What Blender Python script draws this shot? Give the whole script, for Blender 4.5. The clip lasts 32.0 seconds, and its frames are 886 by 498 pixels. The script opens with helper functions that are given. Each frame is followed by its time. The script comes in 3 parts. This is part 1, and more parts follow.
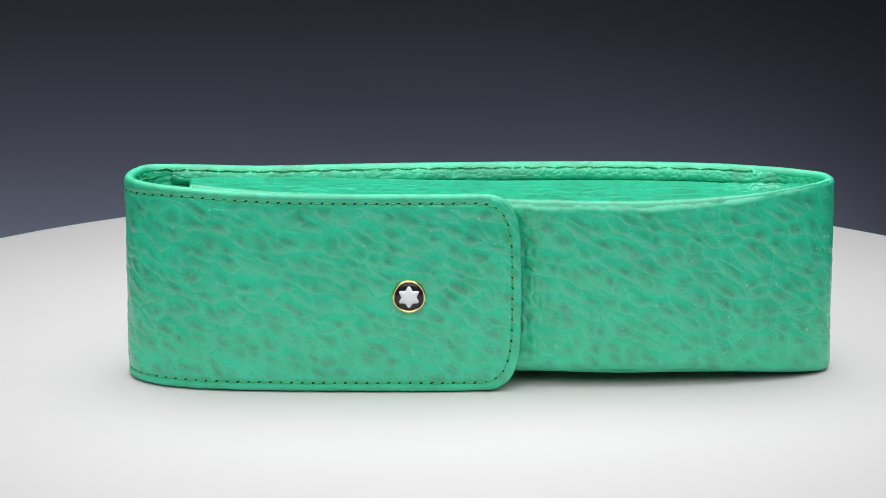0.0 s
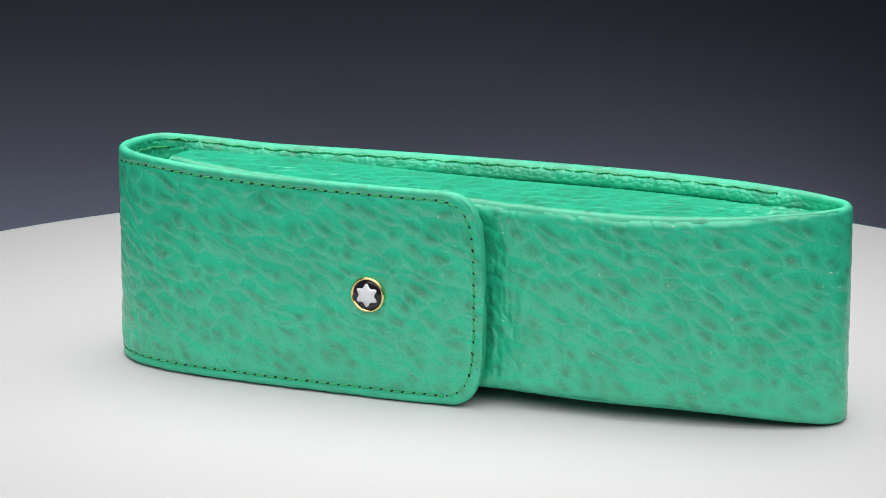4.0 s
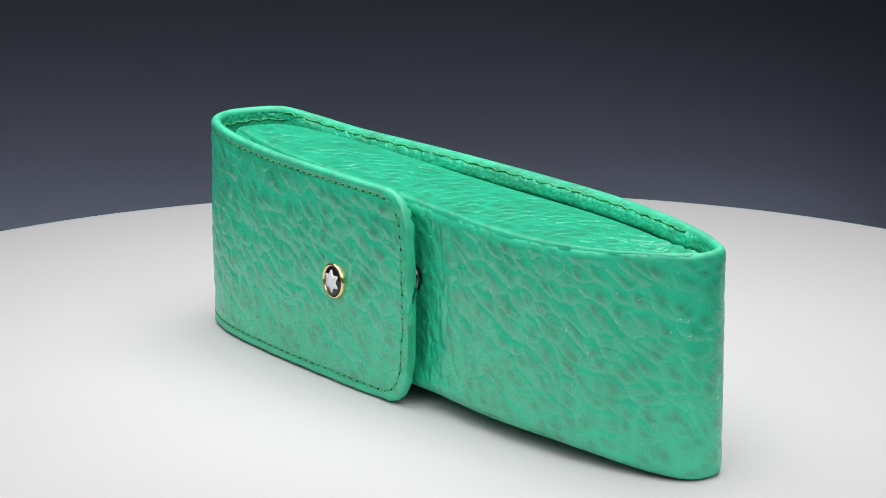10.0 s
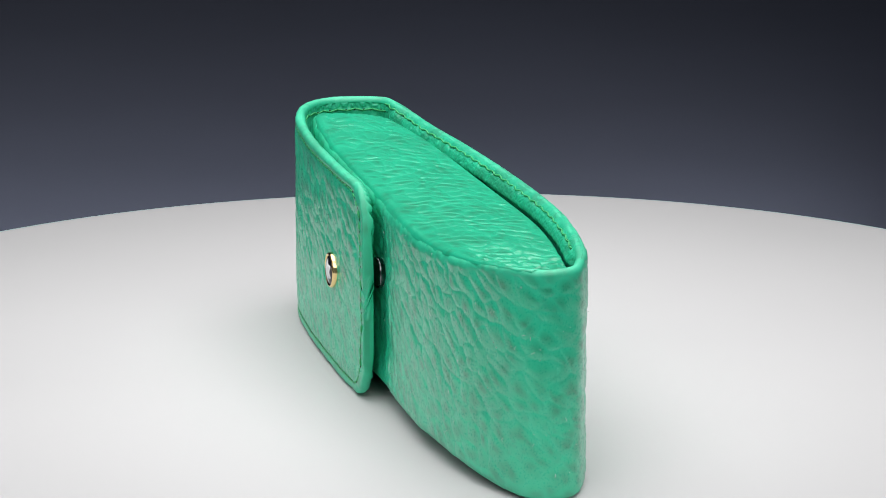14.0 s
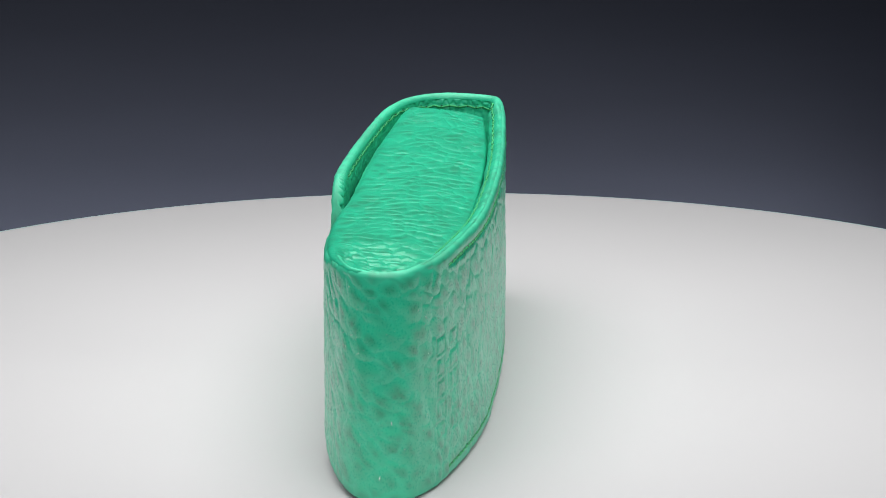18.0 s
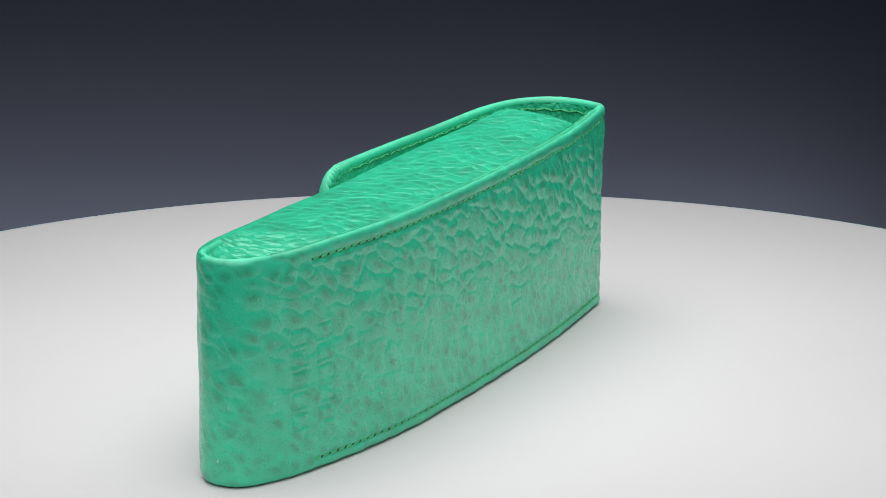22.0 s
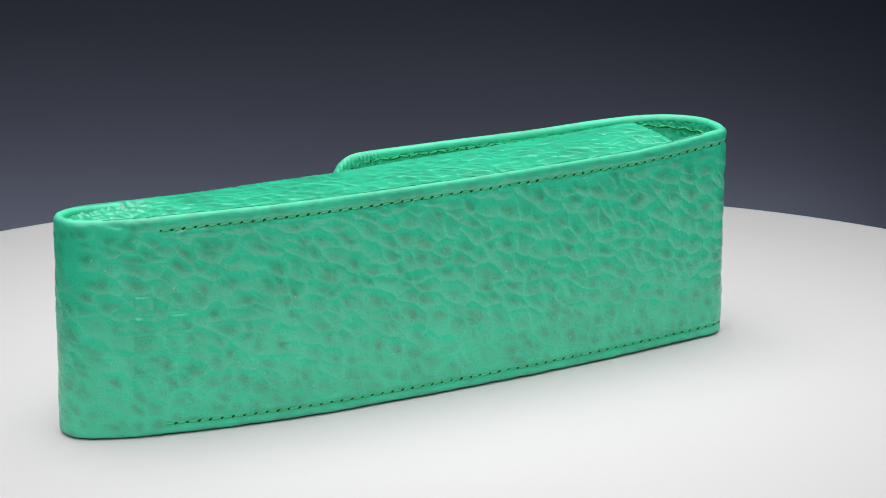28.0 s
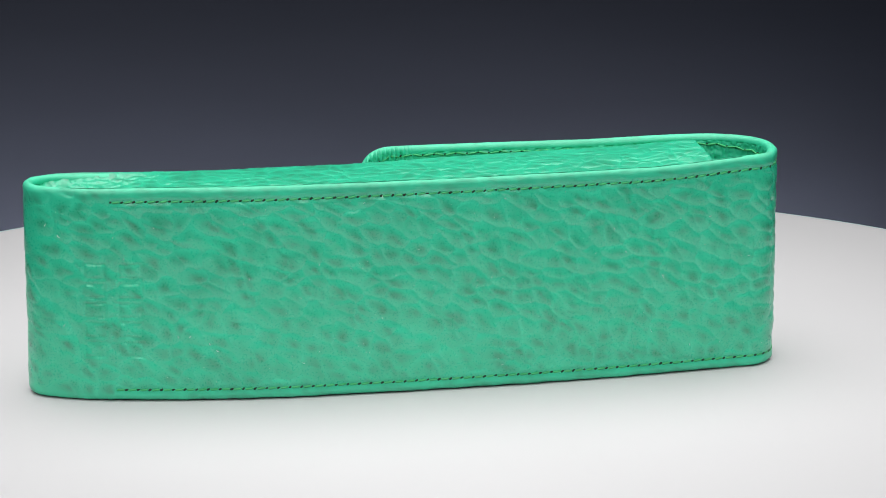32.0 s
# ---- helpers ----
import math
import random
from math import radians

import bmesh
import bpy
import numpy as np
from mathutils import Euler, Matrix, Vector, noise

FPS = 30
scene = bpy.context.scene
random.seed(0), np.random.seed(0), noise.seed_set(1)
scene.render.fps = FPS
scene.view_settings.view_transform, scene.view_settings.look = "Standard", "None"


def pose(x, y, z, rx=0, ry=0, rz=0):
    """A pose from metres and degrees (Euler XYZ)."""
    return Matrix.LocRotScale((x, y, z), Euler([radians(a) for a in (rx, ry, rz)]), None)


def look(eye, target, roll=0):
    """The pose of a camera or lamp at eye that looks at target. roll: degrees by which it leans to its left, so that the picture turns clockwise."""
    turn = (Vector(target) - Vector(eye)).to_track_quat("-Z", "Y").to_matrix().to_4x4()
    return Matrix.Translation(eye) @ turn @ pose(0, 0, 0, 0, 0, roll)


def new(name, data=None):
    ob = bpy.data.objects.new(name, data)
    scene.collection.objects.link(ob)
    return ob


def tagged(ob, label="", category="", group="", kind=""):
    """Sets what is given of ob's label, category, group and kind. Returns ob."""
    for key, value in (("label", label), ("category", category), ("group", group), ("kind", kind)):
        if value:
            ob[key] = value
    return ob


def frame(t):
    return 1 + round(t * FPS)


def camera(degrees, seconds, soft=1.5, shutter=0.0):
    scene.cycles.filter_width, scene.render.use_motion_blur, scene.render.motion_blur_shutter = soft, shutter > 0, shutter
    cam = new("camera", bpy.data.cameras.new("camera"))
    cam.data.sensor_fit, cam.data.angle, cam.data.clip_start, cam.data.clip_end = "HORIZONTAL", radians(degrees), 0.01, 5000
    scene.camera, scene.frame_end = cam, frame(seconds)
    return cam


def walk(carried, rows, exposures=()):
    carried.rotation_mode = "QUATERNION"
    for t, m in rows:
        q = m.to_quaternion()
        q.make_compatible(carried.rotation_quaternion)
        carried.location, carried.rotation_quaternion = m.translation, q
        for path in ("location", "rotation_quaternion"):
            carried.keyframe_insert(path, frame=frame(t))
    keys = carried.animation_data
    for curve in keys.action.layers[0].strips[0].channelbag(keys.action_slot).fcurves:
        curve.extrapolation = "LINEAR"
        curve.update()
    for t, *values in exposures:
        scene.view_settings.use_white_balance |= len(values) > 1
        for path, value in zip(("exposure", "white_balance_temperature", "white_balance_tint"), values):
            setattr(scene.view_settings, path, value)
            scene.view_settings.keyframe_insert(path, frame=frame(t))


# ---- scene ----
# ---- camera: one long lens on a tripod, pushed in by a few centimetres after the first second ----
cam = camera(15.4, 32.0, soft=0.8)
EYE, PITCH, YAW = Vector((-0.0011, -0.68, 0.1997)), radians(14.17), radians(0.042)
AHEAD = Vector((math.sin(YAW) * math.cos(PITCH), math.cos(YAW) * math.cos(PITCH), -math.sin(PITCH)))


def view(back):
    """The camera's pose, that many metres behind its final stand."""
    eye = EYE - AHEAD * back
    return look(eye, eye + AHEAD, -0.10)


walk(cam, [(0.0, view(0.0583)), (1.1, view(0.0583)), (1.2, view(0.046)), (1.3, view(0.011)),
           (1.4, view(0.003)), (1.5, view(0.0)), (32.0, view(0.0))],
     [(0.0, 0.05), (2.0, 0.0), (6.0, 0.0), (11.0, 0.02), (14.0, -0.02), (18.0, -0.10), (21.0, -0.10), (24.0, -0.02), (31.0, 0.02), (32.0, 0.02)])

# how far the turntable has turned, in degrees, by seconds
TURN = [
    (0, -0), (0.5, -2.68), (1, -5.39), (1.5, -8.12), (2, -10.81), (2.5, -13.51), (3, -16.22),
    (3.5, -18.94), (5.5, -29.9), (6, -32.53), (6.5, -35.16), (7, -37.85), (7.5, -40.57), (8, -43.26),
    (8.5, -45.94), (9, -48.59), (9.5, -51.22), (10, -53.87), (10.5, -56.53), (11, -59.23), (11.5, -61.91),
    (12, -64.58), (12.5, -67.17), (13, -69.83), (13.5, -72.53), (14, -75.25), (14.5, -77.96), (16.5, -88.65),
    (17, -91.33), (17.5, -94.02), (18, -96.69), (18.5, -99.33), (19, -101.94), (19.5, -104.63), (20, -107.27),
    (20.5, -109.91), (21, -112.62), (21.5, -115.32), (22, -117.96), (22.5, -120.61), (23, -123.22), (23.5, -125.57),
    (24, -127.8), (24.5, -130.37), (25, -133.09), (25.5, -135.79), (27.5, -146.5), (28, -149.15), (28.5, -151.9),
    (29, -154.68), (29.5, -157.49), (30, -160.28), (30.5, -163.01), (31, -165.73), (31.5, -168.42), (32, -171.08),
]


# ---- world and light: a dim studio, an overhead softbox, a wide one over the camera and an added, unseen fill strip behind the turntable ----
world = bpy.data.worlds.new("studio")
scene.world = world
world.use_nodes = True
world.node_tree.nodes["Background"].inputs[0].default_value = (0.90, 0.93, 1.0, 1)
world.node_tree.nodes["Background"].inputs[1].default_value = 0.115


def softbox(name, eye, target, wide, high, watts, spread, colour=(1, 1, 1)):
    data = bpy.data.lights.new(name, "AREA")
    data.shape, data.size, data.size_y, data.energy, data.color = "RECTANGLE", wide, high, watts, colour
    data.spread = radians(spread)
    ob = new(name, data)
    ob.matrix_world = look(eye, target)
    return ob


softbox("softbox_top", (-0.02, 0.16, 0.66), (-0.02, 0.16, 0), 0.90, 0.80, 6.3, 150, (1.0, 0.995, 0.99))
softbox("softbox_front", (0, -1.02, 1.02), (0, 0, 0.02), 2.0, 0.9, 9.1, 150)
# unseen lamp added behind the disc for the glow low on the backdrop
softbox("backdrop_fill", (-0.30, 0.25, -0.030), (-0.30, 0.62, -0.062), 0.9, 0.010, 6.9, 44, (1.0, 0.97, 0.91))


# ---- materials ----
def material(name, rough=0.5, metal=0.0, colour=(0.8, 0.8, 0.8)):
    m = bpy.data.materials.new(name)
    m.use_nodes = True
    b = m.node_tree.nodes["Principled BSDF"]
    b.inputs["Base Color"].default_value = (*colour, 1)
    b.inputs["Roughness"].default_value = rough
    b.inputs["Metallic"].default_value = metal
    return m, m.node_tree, b


def node(tree, kind, inputs=None, **props):
    n = tree.nodes.new(kind)
    for key, value in props.items():
        setattr(n, key, value)
    for key, value in (inputs or {}).items():
        if hasattr(value, "links"):
            tree.links.new(value, n.inputs[key])
        else:
            n.inputs[key].default_value = value
    return n


def ramp(tree, fac, stops):
    n = tree.nodes.new("ShaderNodeValToRGB")
    while len(n.color_ramp.elements) < len(stops):
        n.color_ramp.elements.new(0.5)
    for e, (at, c) in zip(n.color_ramp.elements, stops):
        e.position, e.color = at, (*c, 1) if len(c) == 3 else c
    tree.links.new(fac, n.inputs[0])
    return n.outputs[0]


def leather(name, base, spot, pale, rough=0.30, gloss=1.6, relief=0.000045):
    """Shrunken-grain calf: dark dye in the pores, pale veins along the creases, fine hair lines in the finish, dull where it is rubbed."""
    m, tree, b = material(name, rough)
    L = tree.links
    co = node(tree, "ShaderNodeTexCoord").outputs["Object"]
    pore = node(tree, "ShaderNodeAttribute", attribute_name="pore").outputs["Fac"]
    vein = node(tree, "ShaderNodeAttribute", attribute_name="vein").outputs["Fac"]
    rub = node(tree, "ShaderNodeAttribute", attribute_name="rub").outputs["Fac"]
    cloud = node(tree, "ShaderNodeTexNoise", {"Vector": co, "Scale": 95.0, "Detail": 4.0, "Roughness": 0.6})
    fleck = node(tree, "ShaderNodeTexNoise", {"Vector": co, "Scale": 900.0, "Detail": 3.0, "Roughness": 0.6})
    fine = node(tree, "ShaderNodeTexNoise", {"Vector": co, "Scale": 2200.0, "Detail": 3.0, "Roughness": 0.65})
    long_ = node(tree, "ShaderNodeMapping", {"Vector": co, "Scale": (1.0, 1.0, 0.33)})
    hair = node(tree, "ShaderNodeTexNoise", {"Vector": long_.outputs[0], "Scale": 1100.0, "Detail": 2.0, "Roughness": 0.5})
    # dye
    tone = ramp(tree, cloud.outputs["Fac"], [(0.3, tuple(c * 0.90 for c in base)), (0.7, tuple(min(1, c * 1.08) for c in base))])
    veined = node(tree, "ShaderNodeMath", {0: vein, 1: 0.30}, operation="MULTIPLY")
    mix = node(tree, "ShaderNodeMix", {"Factor": veined.outputs[0], "A": tone, "B": (*pale, 1)}, data_type="RGBA")
    rag = ramp(tree, fleck.outputs["Fac"], [(0.30, (0.72,) * 3), (0.65, (1, 1, 1))])
    amount = node(tree, "ShaderNodeMath", {0: pore, 1: rag}, operation="MULTIPLY")
    amount = node(tree, "ShaderNodeMath", {0: amount.outputs[0], 1: 0.60}, operation="MULTIPLY")
    mix = node(tree, "ShaderNodeMix", {"Factor": amount.outputs[0], "A": mix.outputs["Result"], "B": (*spot, 1)}, data_type="RGBA")
    L.new(mix.outputs["Result"], b.inputs["Base Color"])
    # finish
    add = node(tree, "ShaderNodeMath", {0: hair.outputs["Fac"], 1: 0.55, 2: 0.0}, operation="MULTIPLY_ADD")
    add = node(tree, "ShaderNodeMath", {0: fine.outputs["Fac"], 1: 0.07, 2: add.outputs[0]}, operation="MULTIPLY_ADD")
    bump = node(tree, "ShaderNodeBump", {"Height": add.outputs[0], "Strength": 0.8, "Distance": relief})
    L.new(bump.outputs[0], b.inputs["Normal"])
    b.inputs["IOR"].default_value = gloss
    sheen = ramp(tree, fine.outputs["Fac"], [(0.3, (rough + 0.03,) * 3), (0.7, (rough - 0.02,) * 3)])
    dull = node(tree, "ShaderNodeMath", {0: rub, 1: 0.34, 2: sheen}, operation="MULTIPLY_ADD")
    L.new(dull.outputs[0], b.inputs["Roughness"])
    return m


GREEN, PORE, PALE = (0.019, 0.555, 0.308), (0.027, 0.130, 0.058), (0.054, 0.66, 0.41)
M_LEATHER = leather("green_leather", GREEN, PORE, PALE, 0.28, 1.80)
M_GUSSET = leather("gusset_leather", (0.008, 0.435, 0.240), (0.011, 0.150, 0.068), PALE, 0.37, 1.6)
M_LINING = leather("lining_leather", (0.012, 0.475, 0.262), (0.026, 0.17, 0.085), PALE, 0.46, 1.6)
M_THREAD = material("green_thread", 0.5, 0.0, (0.05, 0.46, 0.16))[0]
M_THREAD_IN = material("bright_green_thread", 0.6, 0.0, (0.04, 0.40, 0.145))[0]
M_HOLE = material("needle_hole", 0.8, 0.0, (0.004, 0.03, 0.012))[0]
M_GOLD = material("gold", 0.16, 1.0, (0.95, 0.72, 0.34))[0]
M_BLACK = material("black_enamel", 0.08, 0.0, (0.012, 0.012, 0.016))[0]
M_WHITE = material("white_enamel", 0.2, 0.0, (0.86, 0.86, 0.88))[0]
M_LINT = material("white_lint", 0.8, 0.0, (0.75, 0.82, 0.78))[0]
M_STUD = material("dark_metal", 0.12, 1.0, (0.16, 0.16, 0.17))[0]


def acrylic():
    m, tree, b = material("white_acrylic", 0.75, 0.0, (0.8, 0.8, 0.8))
    co = node(tree, "ShaderNodeTexCoord").outputs["Object"]
    n = node(tree, "ShaderNodeTexNoise", {"Vector": co, "Scale": 9.0, "Detail": 2.0})
    tree.links.new(ramp(tree, n.outputs["Fac"], [(0.3, (0.552, 0.548, 0.553)), (0.7, (0.570, 0.566, 0.571))]), b.inputs["Base Color"])
    s = node(tree, "ShaderNodeTexNoise", {"Vector": co, "Scale": 12.0, "Detail": 2.0})
    tree.links.new(ramp(tree, s.outputs["Fac"], [(0.3, (0.70,) * 3), (0.7, (0.78,) * 3)]), b.inputs["Roughness"])
    b.inputs["Specular IOR Level"].default_value = 0.2
    return m


def paper():
    m, tree, b = material("dark_paper", 0.75, 0.0, (0.022, 0.0235, 0.036))
    co = node(tree, "ShaderNodeTexCoord").outputs["Object"]
    n = node(tree, "ShaderNodeTexNoise", {"Vector": co, "Scale": 9.0, "Detail": 5.0, "Roughness": 0.6})
    b.inputs["Specular IOR Level"].default_value = 0.05
    tree.links.new(ramp(tree, n.outputs["Fac"], [(0.25, (0.0109, 0.0126, 0.0193)), (0.75, (0.0126, 0.0145, 0.0221))]), b.inputs["Base Color"])
    return m


M_DISC, M_PAPER = acrylic(), paper()
M_RIM = material("pale_glass_rim", 0.3, 0.0, (0.45, 0.66, 0.62))[0]
M_EDGE = material("green_glass_edge", 0.15, 0.0, (0.10, 0.27, 0.22))[0]
M_PLINTH = material("dark_plinth", 0.5, 0.0, (0.03, 0.03, 0.035))[0]


# ---- helpers for meshes ----
def part(name, bm, mat, parent=None, label="", smooth=True):
    me = bpy.data.meshes.new(name)
    bmesh.ops.recalc_face_normals(bm, faces=bm.faces[:])
    bm.to_mesh(me)
    bm.free()
    me.materials.append(mat)
    if smooth:
        me.polygons.foreach_set("use_smooth", [True] * len(me.polygons))
    ob = new(name, me)
    if parent:
        ob.parent = parent
    if label:
        tagged(ob, label)
    return ob


def lathe(profile, steps=96, axis="z"):
    """A turned body from (radius, height) pairs; a radius of 0 closes it."""
    bm = bmesh.new()
    rings = []
    for r, h in profile:
        if r == 0:
            rings.append([bm.verts.new((0, 0, h))])
        else:
            rings.append([bm.verts.new((r * math.cos(a), r * math.sin(a), h)) for a in (2 * math.pi * i / steps for i in range(steps))])
    for a, b in zip(rings, rings[1:]):
        for i in range(steps):
            j = (i + 1) % steps
            quad = [a[i % len(a)], a[j % len(a)], b[j % len(b)], b[i % len(b)]]
            bm.faces.new(list(dict.fromkeys(quad)))
    if axis == "-y":
        bmesh.ops.transform(bm, matrix=Matrix.Rotation(radians(90), 4, "X"), verts=bm.verts[:])
    return bm


def spline(points, step):
    """A smooth plan curve through the points, sampled at that step."""
    p = np.array(points, float)
    p = np.vstack([2 * p[0] - p[1], p, 2 * p[-1] - p[-2]])
    out = []
    for i in range(1, len(p) - 2):
        a, b, c, d = p[i - 1], p[i], p[i + 1], p[i + 2]
        n = max(2, int(np.linalg.norm(c - b) / (step / 4)))
        for k in range(n):
            u = k / n
            out.append(0.5 * (2 * b + (c - a) * u + (2 * a - 5 * b + 4 * c - d) * u * u + (3 * b - a - 3 * c + d) * u ** 3))
    out.append(p[-2])
    q = np.array(out)
    s = np.concatenate([[0], np.cumsum(np.linalg.norm(np.diff(q, axis=0), axis=1))])
    t = np.linspace(0, s[-1], int(s[-1] / step) + 1)
    return np.stack([np.interp(t, s, q[:, 0]), np.interp(t, s, q[:, 1])], 1), t


def smooth01(x, a, b):
    u = np.clip((x - a) / (b - a), 0.0, 1.0)
    return u * u * (3 - 2 * u)


def lefts(xy):
    tangent = np.gradient(xy, axis=0)
    tangent /= np.linalg.norm(tangent, axis=1)[:, None]
    return tangent, np.stack([-tangent[:, 1], tangent[:, 0]], 1)


def chance(ix, iy, seed):
    """An even random number for every cell of a lattice."""
    h = ((ix.astype(np.int64) * 73856093) ^ (iy.astype(np.int64) * 19349663) ^ (seed * 83492791 + 12345)) & 0x7FFFFFFF
    h = ((h ^ (h >> 13)) * 1274126177) & 0x7FFFFFFF
    h = ((h ^ (h >> 15)) * 1103515245) & 0x7FFFFFFF
    return ((h ^ (h >> 14)) & 0xFFFFFF) / float(0x1000000)


def swell(x, y, seed):
    """Smooth noise of -1 to 1, one bump to a unit."""
    x, y = np.broadcast_arrays(np.asarray(x, float), np.asarray(y, float))
    ix, iy = np.floor(x), np.floor(y)
    u, v = x - ix, y - iy
    u, v = u * u * (3 - 2 * u), v * v * (3 - 2 * v)
    a, b, c, d = (chance(ix + i, iy + j, seed) for i, j in ((0, 0), (1, 0), (0, 1), (1, 1)))
    return 2 * ((a * (1 - u) + b * u) * (1 - v) + (c * (1 - u) + d * u) * v) - 1


def plates(x, y, seed, jitter=0.8):
    """Cells of a cracked plane: way to the nearest centre, to the next one, the offset from the centre and the cell's random number."""
    ix, iy = np.floor(x), np.floor(y)
    f1, f2 = np.full(x.shape, 9.0), np.full(x.shape, 9.0)
    ox, oy, cell = np.zeros(x.shape), np.zeros(x.shape), np.zeros(x.shape)
    for i in (-1, 0, 1):
        for j in (-1, 0, 1):
            cx, cy = ix + i, iy + j
            dx = x - cx - 0.5 - jitter * (chance(cx, cy, seed) - 0.5)
            dy = y - cy - 0.5 - jitter * (chance(cx, cy, seed + 1) - 0.5)
            d = np.hypot(dx, dy)
            near = d < f1
            f2 = np.where(near, f1, np.minimum(f2, d))
            ox, oy = np.where(near, dx, ox), np.where(near, dy, oy)
            cell = np.where(near, chance(cx, cy, seed + 2), cell)
            f1 = np.where(near, d, f1)
    return f1, f2, ox, oy, cell


def hide(s, z):
    """Shrunken grain on the outer face at an arc length and a height: how far it stands out in metres, the dark dye of the pores and the pale veins.
    Flat plates with a pore in each, narrow creases between them that come and go, finer wrinkles on top."""
    s, z = np.broadcast_arrays(np.asarray(s, float), np.asarray(z, float))
    a, b = s / 0.0043 + 0.10 * z / 0.0034, z / 0.0034 + 0.34 * s / 0.0043
    wx, wy = swell(a * 0.8, b * 0.8, 11), swell(a * 0.8, b * 0.8, 12)
    jx, jy = swell(a * 2.9, b * 2.9, 13), swell(a * 2.9, b * 2.9, 14)
    f1, f2, ox, oy, cell = plates(a + 0.34 * wx + 0.09 * jx, b + 0.34 * wy + 0.09 * jy, 21)
    gap = f2 - f1
    open_ = 0.30 + 0.70 * smooth01(swell(a * 0.9, b * 0.9, 15), -0.45, 0.35)
    crease = np.exp(-(gap / 0.11) ** 2) * open_
    tilt = 1.5 * ox * (cell - 0.5) + oy * (chance(np.floor(cell * 4096), np.floor(cell * 97), 3) - 0.2)
    g1, g2, _, _, _ = plates(a * 2.3 + 0.5 * wy + 0.2 * jx, b * 2.0 + 0.5 * wx + 0.2 * jy, 31)
    small = np.exp(-((g2 - g1) / 0.13) ** 2) * smooth01(swell(a * 1.3, b * 1.3, 16), -0.1, 0.6)
    dome = 0.35 - np.minimum(f1, 0.8) ** 2
    up = 0.00046 * dome + 0.00012 * tilt * smooth01(gap, 0.0, 0.34) - 0.00008 * crease - 0.00003 * small
    up = up + 0.00014 * swell(a * 0.45, b * 0.45, 17) + 0.00007 * swell(a * 1.7, b * 1.7, 18) + 0.00002 * swell(a * 4.1, b * 3.3, 22) + 0.000010 * swell(a * 9, b * 5, 19)
    spot = np.exp(-((f1 + 0.10 * jx) / 0.30) ** 2) * (0.35 + 0.65 * smooth01(cell, 0.0, 0.7))
    spot = np.clip(spot * (0.85 + 0.3 * jy) + 0.4 * np.exp(-(g1 / 0.32) ** 2) * smooth01(swell(a * 0.8, b * 0.8, 20), 0.0, 0.7), 0, 1)
    vein = np.exp(-((gap + 0.12 * jx) / 0.36) ** 2) * open_
    return up, spot, vein


def grain_at(z, lo, hi):
    """The grain is pressed flat along the sewn edges."""
    return 0.38 + 0.62 * smooth01(np.minimum(z - lo, hi - z), 0.0014, 0.0046)


def flare(x, y, z):
    """How far the back panel's upper corner by the fold leans outwards."""
    return 0.0007 * smooth01(z, 0.024, 0.044) * smooth01(-x, 0.030, 0.060) * smooth01(y, 0.0005, 0.004)


def grid_part(name, co, mat, parent, label="", around=False, caps=(False, False), fields=None):
    """A mesh from a grid of places, rows by columns; around joins the last column to the first. fields: values for every vertex, by name."""
    n, m = co.shape[:2]
    index = np.arange(n * m).reshape(n, m)
    nxt = np.roll(index, -1, axis=1) if around else index[:, 1:]
    here = index if around else index[:, :-1]
    quads = np.stack([here[:-1], here[1:], nxt[1:], nxt[:-1]], -1).reshape(-1, 4).tolist()
    quads += [index[0].tolist()] * caps[0] + [index[-1][::-1].tolist()] * caps[1]
    me = bpy.data.meshes.new(name)
    me.from_pydata(co.reshape(-1, 3).tolist(), [], quads)
    me.polygons.foreach_set("use_smooth", [True] * len(me.polygons))
    for key, value in (fields or {}).items():
        me.attributes.new(key, "FLOAT", "POINT").data.foreach_set("value", np.ascontiguousarray(value, dtype=np.float32).ravel())
    me.materials.append(mat)
    ob = new(name, me)
    ob.parent = parent
    return tagged(ob, label)


